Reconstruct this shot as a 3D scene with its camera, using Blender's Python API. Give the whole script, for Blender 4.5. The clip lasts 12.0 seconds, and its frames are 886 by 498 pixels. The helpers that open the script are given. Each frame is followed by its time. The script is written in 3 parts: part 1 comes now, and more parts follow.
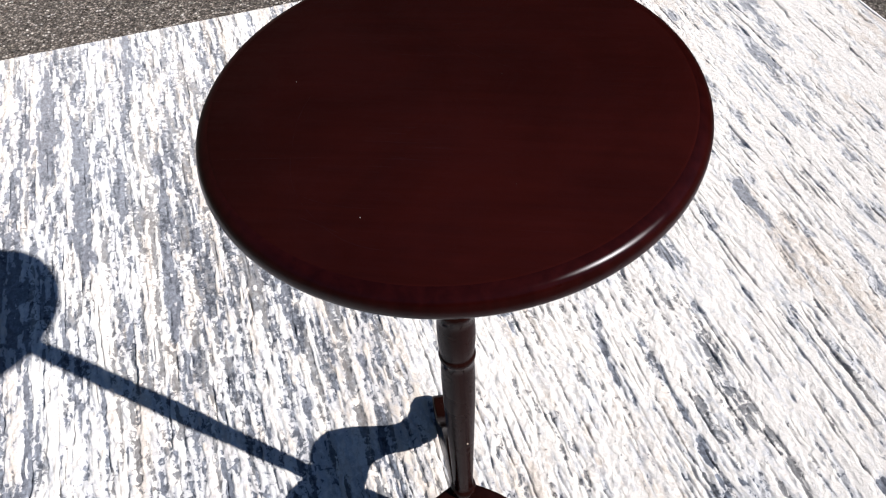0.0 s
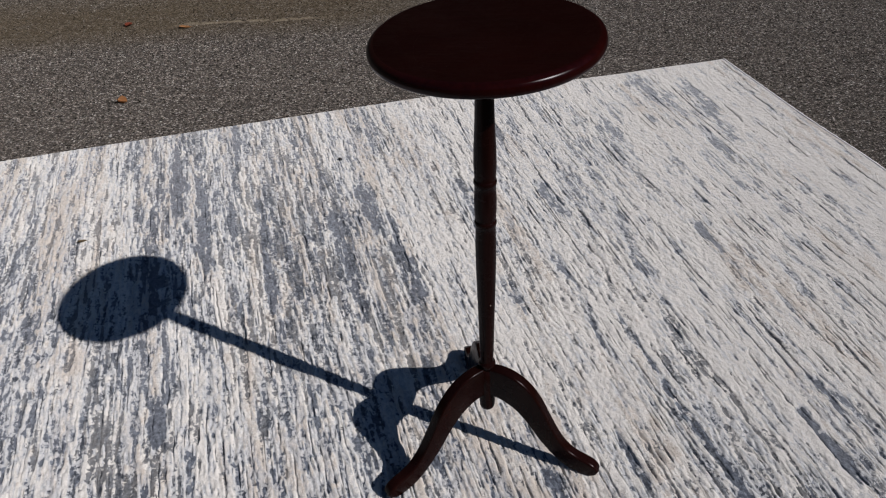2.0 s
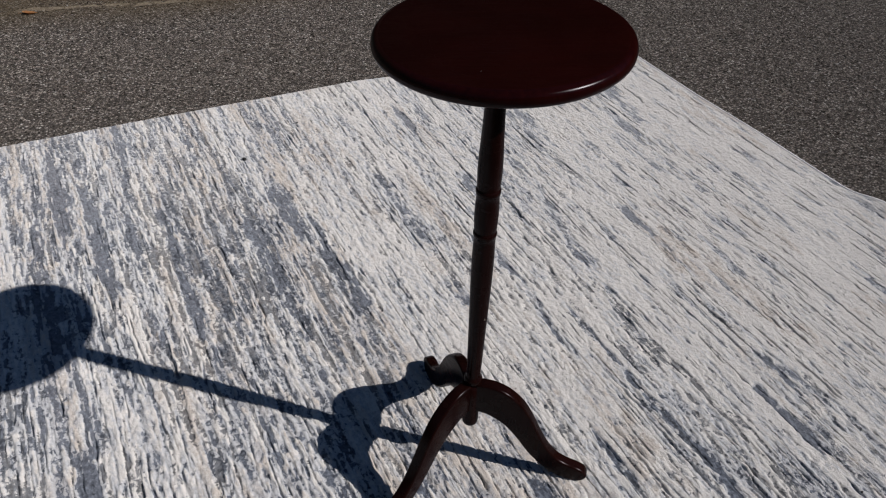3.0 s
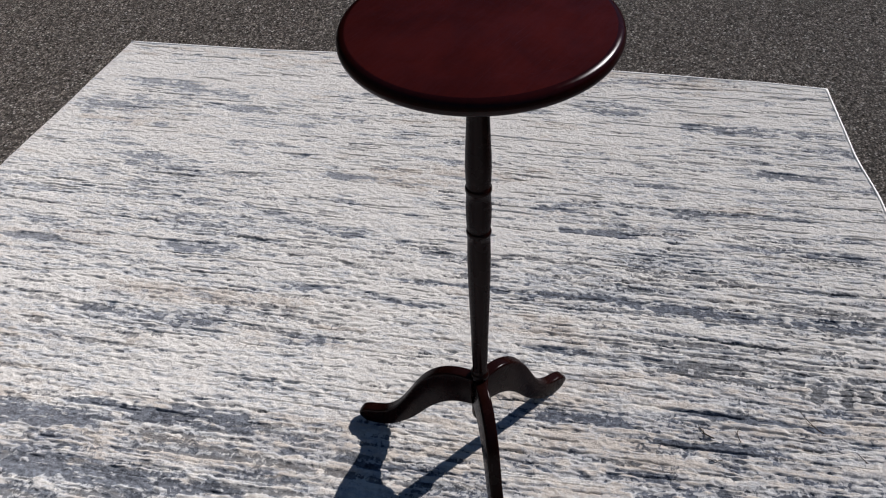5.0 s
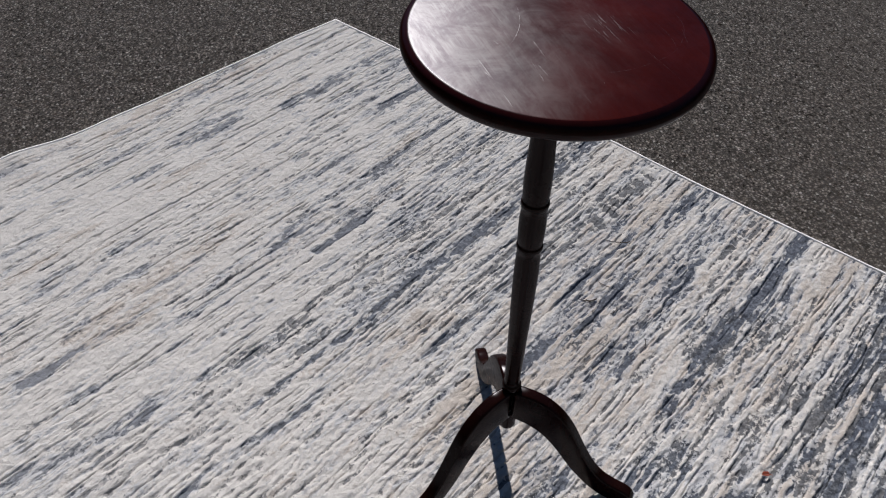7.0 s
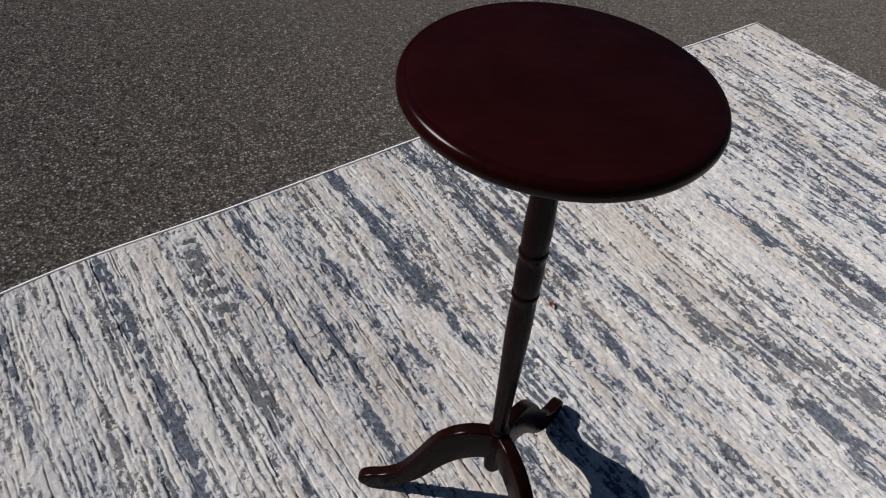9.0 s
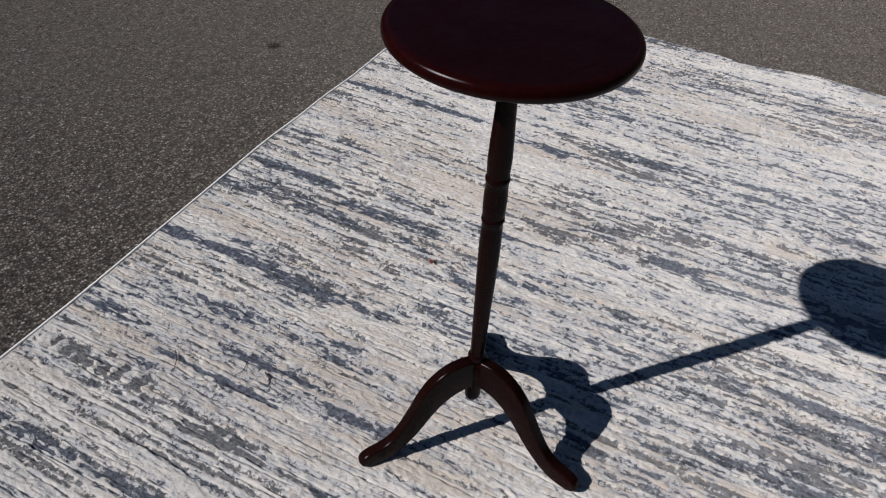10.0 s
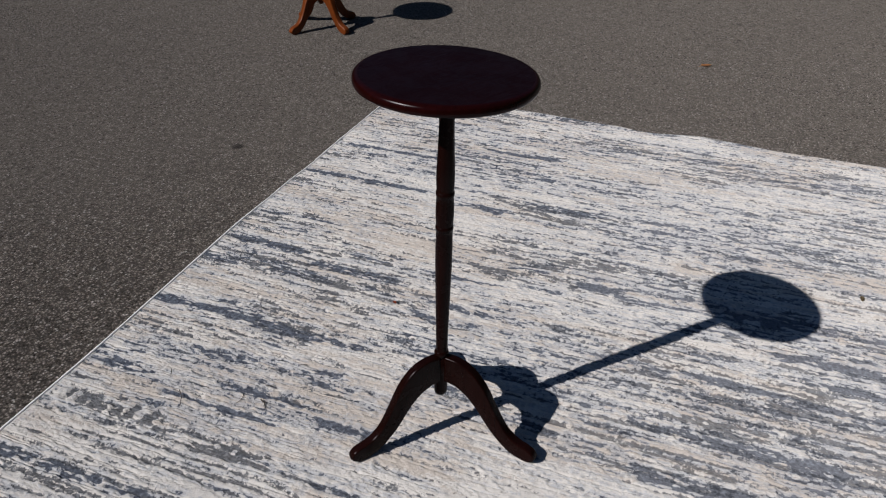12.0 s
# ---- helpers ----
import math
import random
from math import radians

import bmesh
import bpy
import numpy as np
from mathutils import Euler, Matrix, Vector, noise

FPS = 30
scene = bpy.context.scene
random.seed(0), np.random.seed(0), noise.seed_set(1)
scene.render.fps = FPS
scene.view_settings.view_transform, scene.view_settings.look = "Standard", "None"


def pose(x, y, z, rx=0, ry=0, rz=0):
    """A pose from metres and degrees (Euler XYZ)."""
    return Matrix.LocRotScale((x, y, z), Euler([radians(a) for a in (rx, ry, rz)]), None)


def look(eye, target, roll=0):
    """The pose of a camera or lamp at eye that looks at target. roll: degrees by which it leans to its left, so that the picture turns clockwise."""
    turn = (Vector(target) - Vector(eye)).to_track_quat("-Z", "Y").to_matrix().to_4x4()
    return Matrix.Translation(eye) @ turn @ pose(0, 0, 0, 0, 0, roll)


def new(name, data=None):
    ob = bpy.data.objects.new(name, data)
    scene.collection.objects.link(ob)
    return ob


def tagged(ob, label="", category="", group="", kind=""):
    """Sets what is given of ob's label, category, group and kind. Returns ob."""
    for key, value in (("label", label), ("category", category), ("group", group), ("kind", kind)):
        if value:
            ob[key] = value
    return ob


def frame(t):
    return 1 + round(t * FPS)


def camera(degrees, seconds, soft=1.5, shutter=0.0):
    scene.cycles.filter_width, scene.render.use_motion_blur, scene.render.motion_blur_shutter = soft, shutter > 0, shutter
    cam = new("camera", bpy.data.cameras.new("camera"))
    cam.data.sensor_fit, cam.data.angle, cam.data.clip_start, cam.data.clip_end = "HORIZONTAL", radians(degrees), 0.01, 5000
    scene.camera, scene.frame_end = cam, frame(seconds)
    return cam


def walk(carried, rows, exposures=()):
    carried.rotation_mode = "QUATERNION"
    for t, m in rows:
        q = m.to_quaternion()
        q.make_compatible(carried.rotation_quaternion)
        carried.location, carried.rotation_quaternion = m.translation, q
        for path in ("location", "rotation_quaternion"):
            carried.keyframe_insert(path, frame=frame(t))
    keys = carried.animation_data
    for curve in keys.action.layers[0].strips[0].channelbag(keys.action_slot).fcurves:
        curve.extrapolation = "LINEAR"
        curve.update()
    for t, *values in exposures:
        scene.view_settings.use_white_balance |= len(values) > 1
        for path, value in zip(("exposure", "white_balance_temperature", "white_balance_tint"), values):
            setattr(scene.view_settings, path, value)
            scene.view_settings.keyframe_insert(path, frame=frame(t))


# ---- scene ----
cam = camera(60.76, 12.0, soft=1.1)
PATH = [
    (0, (0.0364, -0.3116, 0.9994), (-0.0617, 0.3036, 0.2172), -1.59),
    (0.5, (0.0183, -0.4771, 1.0260), (-0.0150, 0.2024, 0.2931), 0.85),
    (1, (0.0888, -0.6937, 1.0482), (-0.0324, 0.0344, 0.3735), 0.11),
    (1.5, (0.0960, -0.7714, 1.0877), (-0.0495, -0.0080, 0.4583), -2.75),
    (2, (0.0980, -0.8234, 1.0816), (-0.0531, -0.0564, 0.4581), -1.54),
    (2.5, (0.0726, -0.8041, 1.0762), (-0.0687, -0.0432, 0.4430), -2.01),
    (3, (-0.1055, -0.7402, 1.0598), (-0.0547, 0.0249, 0.4180), 3.99),
    (3.2, (-0.1628, -0.7318, 1.0778), (-0.0538, 0.0307, 0.4400), 1.50),
    (4.8, (-0.5626, -0.4268, 1.0584), (-0.0073, 0.0607, 0.3846), -1.53),
    (5, (-0.5807, -0.3683, 1.0594), (0.0143, 0.0708, 0.3862), -1.02),
    (5.5, (-0.5962, -0.2008, 1.0608), (0.0734, 0.1125, 0.3875), -0.94),
    (6, (-0.6970, -0.0005, 1.0632), (0.0286, 0.1020, 0.3827), -0.37),
    (6.5, (-0.6287, 0.1504, 1.0378), (0.0879, 0.0830, 0.3435), -1.50),
    (7, (-0.5348, 0.3290, 1.0554), (0.1265, 0.0544, 0.3574), 1.05),
    (7.5, (-0.4348, 0.5093, 1.0583), (0.0943, 0.0187, 0.3660), 1.65),
    (7.7, (-0.3367, 0.5280, 1.0389), (0.1407, -0.0036, 0.3393), -0.78),
    (9.3, (0.2586, 0.5283, 1.0766), (0.0267, -0.1477, 0.3771), 3.44),
    (9.5, (0.3239, 0.5222, 1.0671), (0.0191, -0.1337, 0.3766), 3.46),
    (10, (0.4944, 0.5510, 1.0974), (0.0500, -0.0300, 0.4155), 1.40),
    (10.5, (0.6309, 0.7258, 1.1178), (0.1469, 0.1255, 0.4810), 0.77),
    (11, (0.7125, 0.8051, 1.1402), (0.2319, 0.1747, 0.5306), -1.53),
    (11.5, (0.7280, 0.8365, 1.1502), (0.2152, 0.1908, 0.5844), -0.73),
    (12, (0.7138, 0.7844, 1.1413), (0.1555, 0.1739, 0.5796), -0.55),
]
EXPOSURES = [(0.0, 0.78), (0.5, 0.56), (1.0, 0.24), (1.5, -0.10), (2.5, -0.35), (3.0, -0.27), (5.0, 0.17), (6.0, 0.21), (7.0, 0.09), (7.5, 0.08), (9.5, -0.24), (10.5, -0.29), (12.0, -0.30)]
walk(cam, [(t, look(eye, target, roll)) for t, eye, target, roll in PATH], EXPOSURES)

# ---- daylight ----
SUN_TO = Vector((0.9593, -0.2822, 0.0)).normalized()      # the sun's bearing
SUN_UP = radians(40.7)
SUN_STRENGTH = 5.0
SKY_STRENGTH = 0.043
world = bpy.data.worlds.new("sky")
scene.world = world
world.use_nodes = True
wn = world.node_tree
sky = wn.nodes.new("ShaderNodeTexSky")
sky.sky_type = "NISHITA"
sky.sun_disc = False
sky.sun_elevation = SUN_UP
sky.sun_rotation = math.atan2(SUN_TO.x, SUN_TO.y)
sky.air_density, sky.dust_density, sky.ozone_density = 1.0, 0.2, 7.0
wn.links.new(sky.outputs[0], wn.nodes["Background"].inputs[0])
wn.nodes["Background"].inputs[1].default_value = SKY_STRENGTH
sun_data = bpy.data.lights.new("sun", "SUN")
sun_data.energy, sun_data.angle, sun_data.color = SUN_STRENGTH, radians(0.55), (1.0, 0.95, 0.935)
sun = new("sun", sun_data)
sun_dir = SUN_TO * math.cos(SUN_UP) + Vector((0, 0, math.sin(SUN_UP)))
sun.matrix_world = look(sun_dir * 30, (0, 0, 0))


# ---- materials ----
class Nodes:
    """Short hand for building a node material."""

    def __init__(self, name):
        self.mat = bpy.data.materials.new(name)
        self.mat.use_nodes = True
        self.tree = self.mat.node_tree
        self.bsdf = self.tree.nodes["Principled BSDF"]

    def add(self, kind, **values):
        n = self.tree.nodes.new(kind)
        for key, value in values.items():
            n.inputs[key.replace("_", " ")].default_value = value
        return n

    def link(self, a, b):
        self.tree.links.new(a, b)

    def set(self, **values):
        for key, value in values.items():
            self.bsdf.inputs[key.replace("_", " ")].default_value = value

    def coords(self, scale=(1, 1, 1), turn=0.0):
        t = self.tree.nodes.new("ShaderNodeTexCoord")
        m = self.tree.nodes.new("ShaderNodeMapping")
        m.inputs["Scale"].default_value = scale
        m.inputs["Rotation"].default_value = (0, 0, turn)
        self.link(t.outputs["Object"], m.inputs["Vector"])
        return m.outputs[0]

    def noise(self, scale, detail=3.0, rough=0.55, at=None, distortion=0.0):
        n = self.add("ShaderNodeTexNoise", Scale=scale, Detail=detail, Roughness=rough, Distortion=distortion)
        self.link(at or self.coords(), n.inputs["Vector"])
        return n.outputs["Fac"]

    def cells(self, scale, at=None, feature="F1"):
        n = self.add("ShaderNodeTexVoronoi", Scale=scale)
        n.feature = feature
        self.link(at or self.coords(), n.inputs["Vector"])
        return n

    def ramp(self, fac, *stops):
        n = self.tree.nodes.new("ShaderNodeValToRGB")
        for k, (pos, col) in enumerate(stops):
            e = n.color_ramp.elements[k] if k < 2 else n.color_ramp.elements.new(pos)
            e.position = pos
            e.color = (*col, 1) if len(col) == 3 else col
        self.link(fac, n.inputs[0])
        return n.outputs[0]

    def step(self, fac, lo, hi):
        n = self.tree.nodes.new("ShaderNodeMapRange")
        n.interpolation_type = "SMOOTHSTEP"
        n.inputs["From Min"].default_value, n.inputs["From Max"].default_value = lo, hi
        self.link(fac, n.inputs["Value"])
        return n.outputs["Result"]

    def span(self, fac, a, b):
        n = self.tree.nodes.new("ShaderNodeMapRange")
        n.inputs["To Min"].default_value, n.inputs["To Max"].default_value = a, b
        self.link(fac, n.inputs["Value"])
        return n.outputs["Result"]

    def math(self, op, a, b):
        n = self.tree.nodes.new("ShaderNodeMath")
        n.operation = op
        for k, value in enumerate((a, b)):
            if isinstance(value, (int, float)):
                n.inputs[k].default_value = value
            else:
                self.link(value, n.inputs[k])
        return n.outputs[0]

    def mix(self, fac, a, b, mode="MIX"):
        n = self.tree.nodes.new("ShaderNodeMix")
        n.data_type, n.blend_type = "RGBA", mode
        for k, value in ((0, fac), (6, a), (7, b)):
            if isinstance(value, (int, float)):
                n.inputs[k].default_value = value
            elif isinstance(value, tuple):
                n.inputs[k].default_value = (*value, 1)
            else:
                self.link(value, n.inputs[k])
        return n.outputs[2]

    def scratch(self, x1, y1, x2, y2, bow, width=0.0004):
        """A thin bowed line between two points of the object's own x, y plane, fading towards its ends."""
        turn, long = math.atan2(y2 - y1, x2 - x1), math.hypot(x2 - x1, y2 - y1)
        mid = Matrix.Rotation(-turn, 3, "Z") @ Vector(((x1 + x2) / 2, (y1 + y2) / 2, 0))
        t = self.tree.nodes.new("ShaderNodeTexCoord")
        place = self.add("ShaderNodeMapping", Location=(-mid.x, -mid.y, 0), Rotation=(0, 0, -turn))
        self.link(t.outputs["Object"], place.inputs["Vector"])
        flat = self.tree.nodes.new("ShaderNodeSeparateXYZ")
        self.link(place.outputs[0], flat.inputs[0])
        along = self.math("ABSOLUTE", self.math("DIVIDE", flat.outputs[0], long / 2), 0.0)
        arc = self.math("MULTIPLY", self.math("SUBTRACT", 1.0, self.math("MULTIPLY", along, along)), bow)
        off = self.math("ABSOLUTE", self.math("SUBTRACT", flat.outputs[1], arc), 0.0)
        line = self.math("SUBTRACT", 1.0, self.step(off, width * 0.35, width))
        return self.math("MULTIPLY", line, self.math("SUBTRACT", 1.0, self.step(along, 0.7, 1.0)))

    def bump(self, height, strength, distance, normal=None):
        n = self.add("ShaderNodeBump", Strength=strength, Distance=distance)
        self.link(height, n.inputs["Height"])
        if normal is not None:
            self.link(normal, n.inputs["Normal"])
        return n.outputs[0]

    def to(self, socket, name):
        self.link(socket, self.bsdf.inputs[name])


def make_asphalt():
    m = Nodes("asphalt")
    at = m.coords()
    bent = m.tree.nodes.new("ShaderNodeVectorMath")
    bent.operation = "MULTIPLY_ADD"
    warp = m.add("ShaderNodeTexNoise", Scale=160, Detail=2, Roughness=0.6)
    m.link(at, warp.inputs["Vector"])
    m.link(warp.outputs["Color"], bent.inputs[0])
    bent.inputs[1].default_value = (0.0065, 0.0065, 0.0065)
    m.link(at, bent.inputs[2])
    stone = m.cells(172, bent.outputs[0])
    sep = m.tree.nodes.new("ShaderNodeSeparateColor")
    m.link(stone.outputs["Color"], sep.inputs[0])
    body = m.ramp(sep.outputs[0], (0.0, (0.062, 0.054, 0.047)), (0.45, (0.185, 0.162, 0.140)),
                  (0.78, (0.330, 0.292, 0.257)), (0.94, (0.46, 0.42, 0.38)), (1.0, (0.75, 0.72, 0.68)))
    # stones of different rock: some rusty, some bluish
    tint = m.noise(38, 3, 0.7, at)
    body = m.mix(m.math("MULTIPLY", m.step(tint, 0.56, 0.70), 0.35), body, (0.185, 0.115, 0.083))
    body = m.mix(m.math("MULTIPLY", m.step(tint, 0.44, 0.30), 0.35), body, (0.130, 0.134, 0.140))
    fine = m.noise(430, 4, 0.72, at)
    body = m.mix(0.85, body, m.ramp(fine, (0.32, (0.22, 0.22, 0.22)), (0.68, (0.86, 0.85, 0.83))), "OVERLAY")
    body = m.mix(m.math("MULTIPLY", m.step(stone.outputs["Distance"], 0.33, 0.56), 0.78), body, (0.020, 0.0175, 0.0155))
    wide = m.noise(0.9, 4, 0.6, at)
    body = m.mix(m.span(wide, -0.08, 0.18), body, (0.235, 0.205, 0.175))
    # paler stretch of asphalt to the south-west
    flat = m.tree.nodes.new("ShaderNodeSeparateXYZ")
    m.link(at, flat.inputs[0])
    far = m.math("ADD", m.math("ADD", m.math("MULTIPLY", flat.outputs[0], -0.9), m.math("MULTIPLY", flat.outputs[1], -1.1)), m.span(m.noise(1.3, 4, 0.6, at), -0.6, 0.6))
    body = m.mix(m.math("MULTIPLY", m.step(far, 0.2, 2.0), 0.52), body, m.mix(fine, (0.13, 0.116, 0.100), (0.29, 0.262, 0.23)))
    # brown silt washed along a shallow dip, with a pale sandy line in it
    silt_at = m.coords((1, 1, 1), radians(-18.3))
    xyz = m.tree.nodes.new("ShaderNodeSeparateXYZ")
    m.link(silt_at, xyz.inputs[0])
    wob = m.span(m.noise(1.6, 4, 0.6, at), -0.10, 0.10)
    across = m.math("ADD", xyz.outputs[1], wob)
    band = m.math("MULTIPLY", m.step(across, 1.82, 2.06), m.math("SUBTRACT", 1.0, m.step(across, 2.19, 2.59)))
    patchy = m.step(m.noise(7, 5, 0.65, at), 0.22, 0.46)
    east = m.math("SUBTRACT", 1.0, m.step(xyz.outputs[0], -0.2, 0.5))
    band = m.math("MULTIPLY", m.math("MULTIPLY", band, patchy), east)
    body = m.mix(m.math("MULTIPLY", band, 0.62), body, m.mix(m.step(m.noise(120, 4, 0.7, at), 0.3, 0.7), (0.060, 0.041, 0.017), (0.140, 0.101, 0.050)))
    line = m.math("ABSOLUTE", m.math("SUBTRACT", across, 2.031), 0.0)
    line = m.math("SUBTRACT", 1.0, m.step(line, 0.006, 0.018))
    line = m.math("MULTIPLY", m.math("MULTIPLY", line, m.step(m.noise(30, 3, 0.6, at), 0.36, 0.5)), m.math("MULTIPLY", m.step(xyz.outputs[0], -0.84, -0.74), m.math("SUBTRACT", 1.0, m.step(xyz.outputs[0], -0.36, -0.16))))
    body = m.mix(m.math("MULTIPLY", line, 0.8), body, (0.30, 0.25, 0.18))
    # one old oil drip
    drip_at = m.tree.nodes.new("ShaderNodeVectorMath")
    drip_at.operation = "DISTANCE"
    m.link(at, drip_at.inputs[0])
    drip_at.inputs[1].default_value = (-0.346, -1.405, 0.0)
    drip = m.math("SUBTRACT", 1.0, m.step(m.math("ADD", drip_at.outputs["Value"], m.span(m.noise(50, 2, 0.5, at), -0.012, 0.012)), 0.012, 0.026))
    body = m.mix(m.math("MULTIPLY", drip, 0.75), body, (0.014, 0.012, 0.011))
    m.to(body, "Base Color")
    m.set(Diffuse_Roughness=1.0)
    m.to(m.span(m.step(sep.outputs[1], 0.76, 0.90), 0.95, 0.18), "Roughness")
    m.bsdf.inputs["Specular IOR Level"].default_value = 0.32
    tall = m.math("SUBTRACT", m.math("MULTIPLY", sep.outputs[2], 0.8), m.math("MULTIPLY", stone.outputs["Distance"], 0.7))
    height = m.math("ADD", tall, m.math("MULTIPLY", fine, 1.5))
    # each stone lies at its own small tilt
    tilt = m.tree.nodes.new("ShaderNodeVectorMath")
    tilt.operation = "MULTIPLY_ADD"
    m.link(stone.outputs["Color"], tilt.inputs[0])
    tilt.inputs[1].default_value = (0.9, 0.9, 0.0)
    tilt.inputs[2].default_value = (-0.45, -0.45, 1.0)
    level = m.tree.nodes.new("ShaderNodeVectorMath")
    level.operation = "NORMALIZE"
    m.link(tilt.outputs[0], level.inputs[0])
    m.to(m.bump(height, 1.0, 0.0050, level.outputs[0]), "Normal")
    return m.mat


def make_pile():
    """Cut pile of the rug: cream, with blue, charcoal and tan yarn where the three fields run high; charcoal also
    paints shade into the cuts.
    """
    m = Nodes("rug_pile")
    at = m.coords((0.9, 1, 1))
    dye_and_shade = m.tree.nodes.new("ShaderNodeAttribute")
    dye_and_shade.attribute_name = "dye_and_shade"
    sep = m.tree.nodes.new("ShaderNodeSeparateColor")
    m.link(dye_and_shade.outputs["Color"], sep.inputs[0])
    tuft = m.noise(135, 4, 0.66, at, 0.5)
    speck = m.span(tuft, -0.46, 0.46)
    fibre = m.noise(1000, 3, 0.65, at)
    cream = m.mix(m.noise(14, 4, 0.6, at), (0.604, 0.584, 0.551), (0.728, 0.706, 0.670))
    tan = m.step(m.math("ADD", sep.outputs[1], speck), 0.48, 0.68)
    base = m.mix(m.math("MULTIPLY", tan, 0.66), cream, (0.510, 0.447, 0.385))
    pale = m.step(m.math("ADD", sep.outputs[0], speck), 0.30, 0.58)
    base = m.mix(m.math("MULTIPLY", pale, 0.56), base, (0.375, 0.405, 0.450))
    blue = m.step(m.math("ADD", sep.outputs[0], speck), 0.63, 0.71)
    base = m.mix(m.math("MULTIPLY", blue, m.math("MULTIPLY", dye_and_shade.outputs["Alpha"], 0.94)), base, m.mix(m.step(m.noise(150, 3, 0.65, at), 0.38, 0.74), (0.020, 0.031, 0.058), (0.160, 0.190, 0.240)))
    # charcoal yarn, plus the shade painted along the carved cuts
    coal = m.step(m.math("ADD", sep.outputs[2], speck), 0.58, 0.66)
    base = m.mix(m.math("MULTIPLY", coal, m.math("MULTIPLY", dye_and_shade.outputs["Alpha"], 0.88)), base, m.mix(m.step(m.noise(150, 3, 0.65, at), 0.38, 0.74), (0.024, 0.029, 0.040), (0.175, 0.190, 0.212)))
    base = m.mix(0.48, base, m.ramp(fibre, (0.3, (0.34, 0.34, 0.34)), (0.7, (0.66, 0.66, 0.66))), "OVERLAY")
    m.to(base, "Base Color")
    m.set(Roughness=0.70, Diffuse_Roughness=0.6)
    m.bsdf.inputs["Specular IOR Level"].default_value = 0.30
    m.bsdf.inputs["Sheen Weight"].default_value = 0.03
    height = m.math("ADD", m.math("MULTIPLY", tuft, 1.0), m.math("MULTIPLY", fibre, 0.22))
    m.to(m.bump(height, 0.75, 0.0045), "Normal")
    return m.mat


def make_plain(name, low, high, scale, rough, bump=0.2, distance=0.001):
    m = Nodes(name)
    at = m.coords()
    m.to(m.mix(m.noise(scale, 4, 0.6, at), low, high), "Base Color")
    m.set(Roughness=rough)
    m.to(m.bump(m.noise(scale * 4, 3, 0.6, at), bump, distance), "Normal")
    return m.mat


# long scratches in the tabletop's lacquer: from x, y to x, y, and their bow
SCRATCHES = [(-.074, -.005, -.074, -.050, -.003), (-.074, -.050, -.048, -.098, -.006), (-.048, -.098, -.012, -.112, -.004),
             (.047, .018, -.011, .052, .006), (-.054, -.055, -.128, -.061, 0), (-.021, -.087, -.070, -.078, .004),
             (-.035, .089, -.058, .084, 0), (-.038, .045, -.069, .048, 0), (-.043, .042, -.067, .041, 0), (0, .062, -.014, .059, 0), (-.011, .030, -.036, .031, 0), (-.036, -.104, -.060, -.095, 0)]


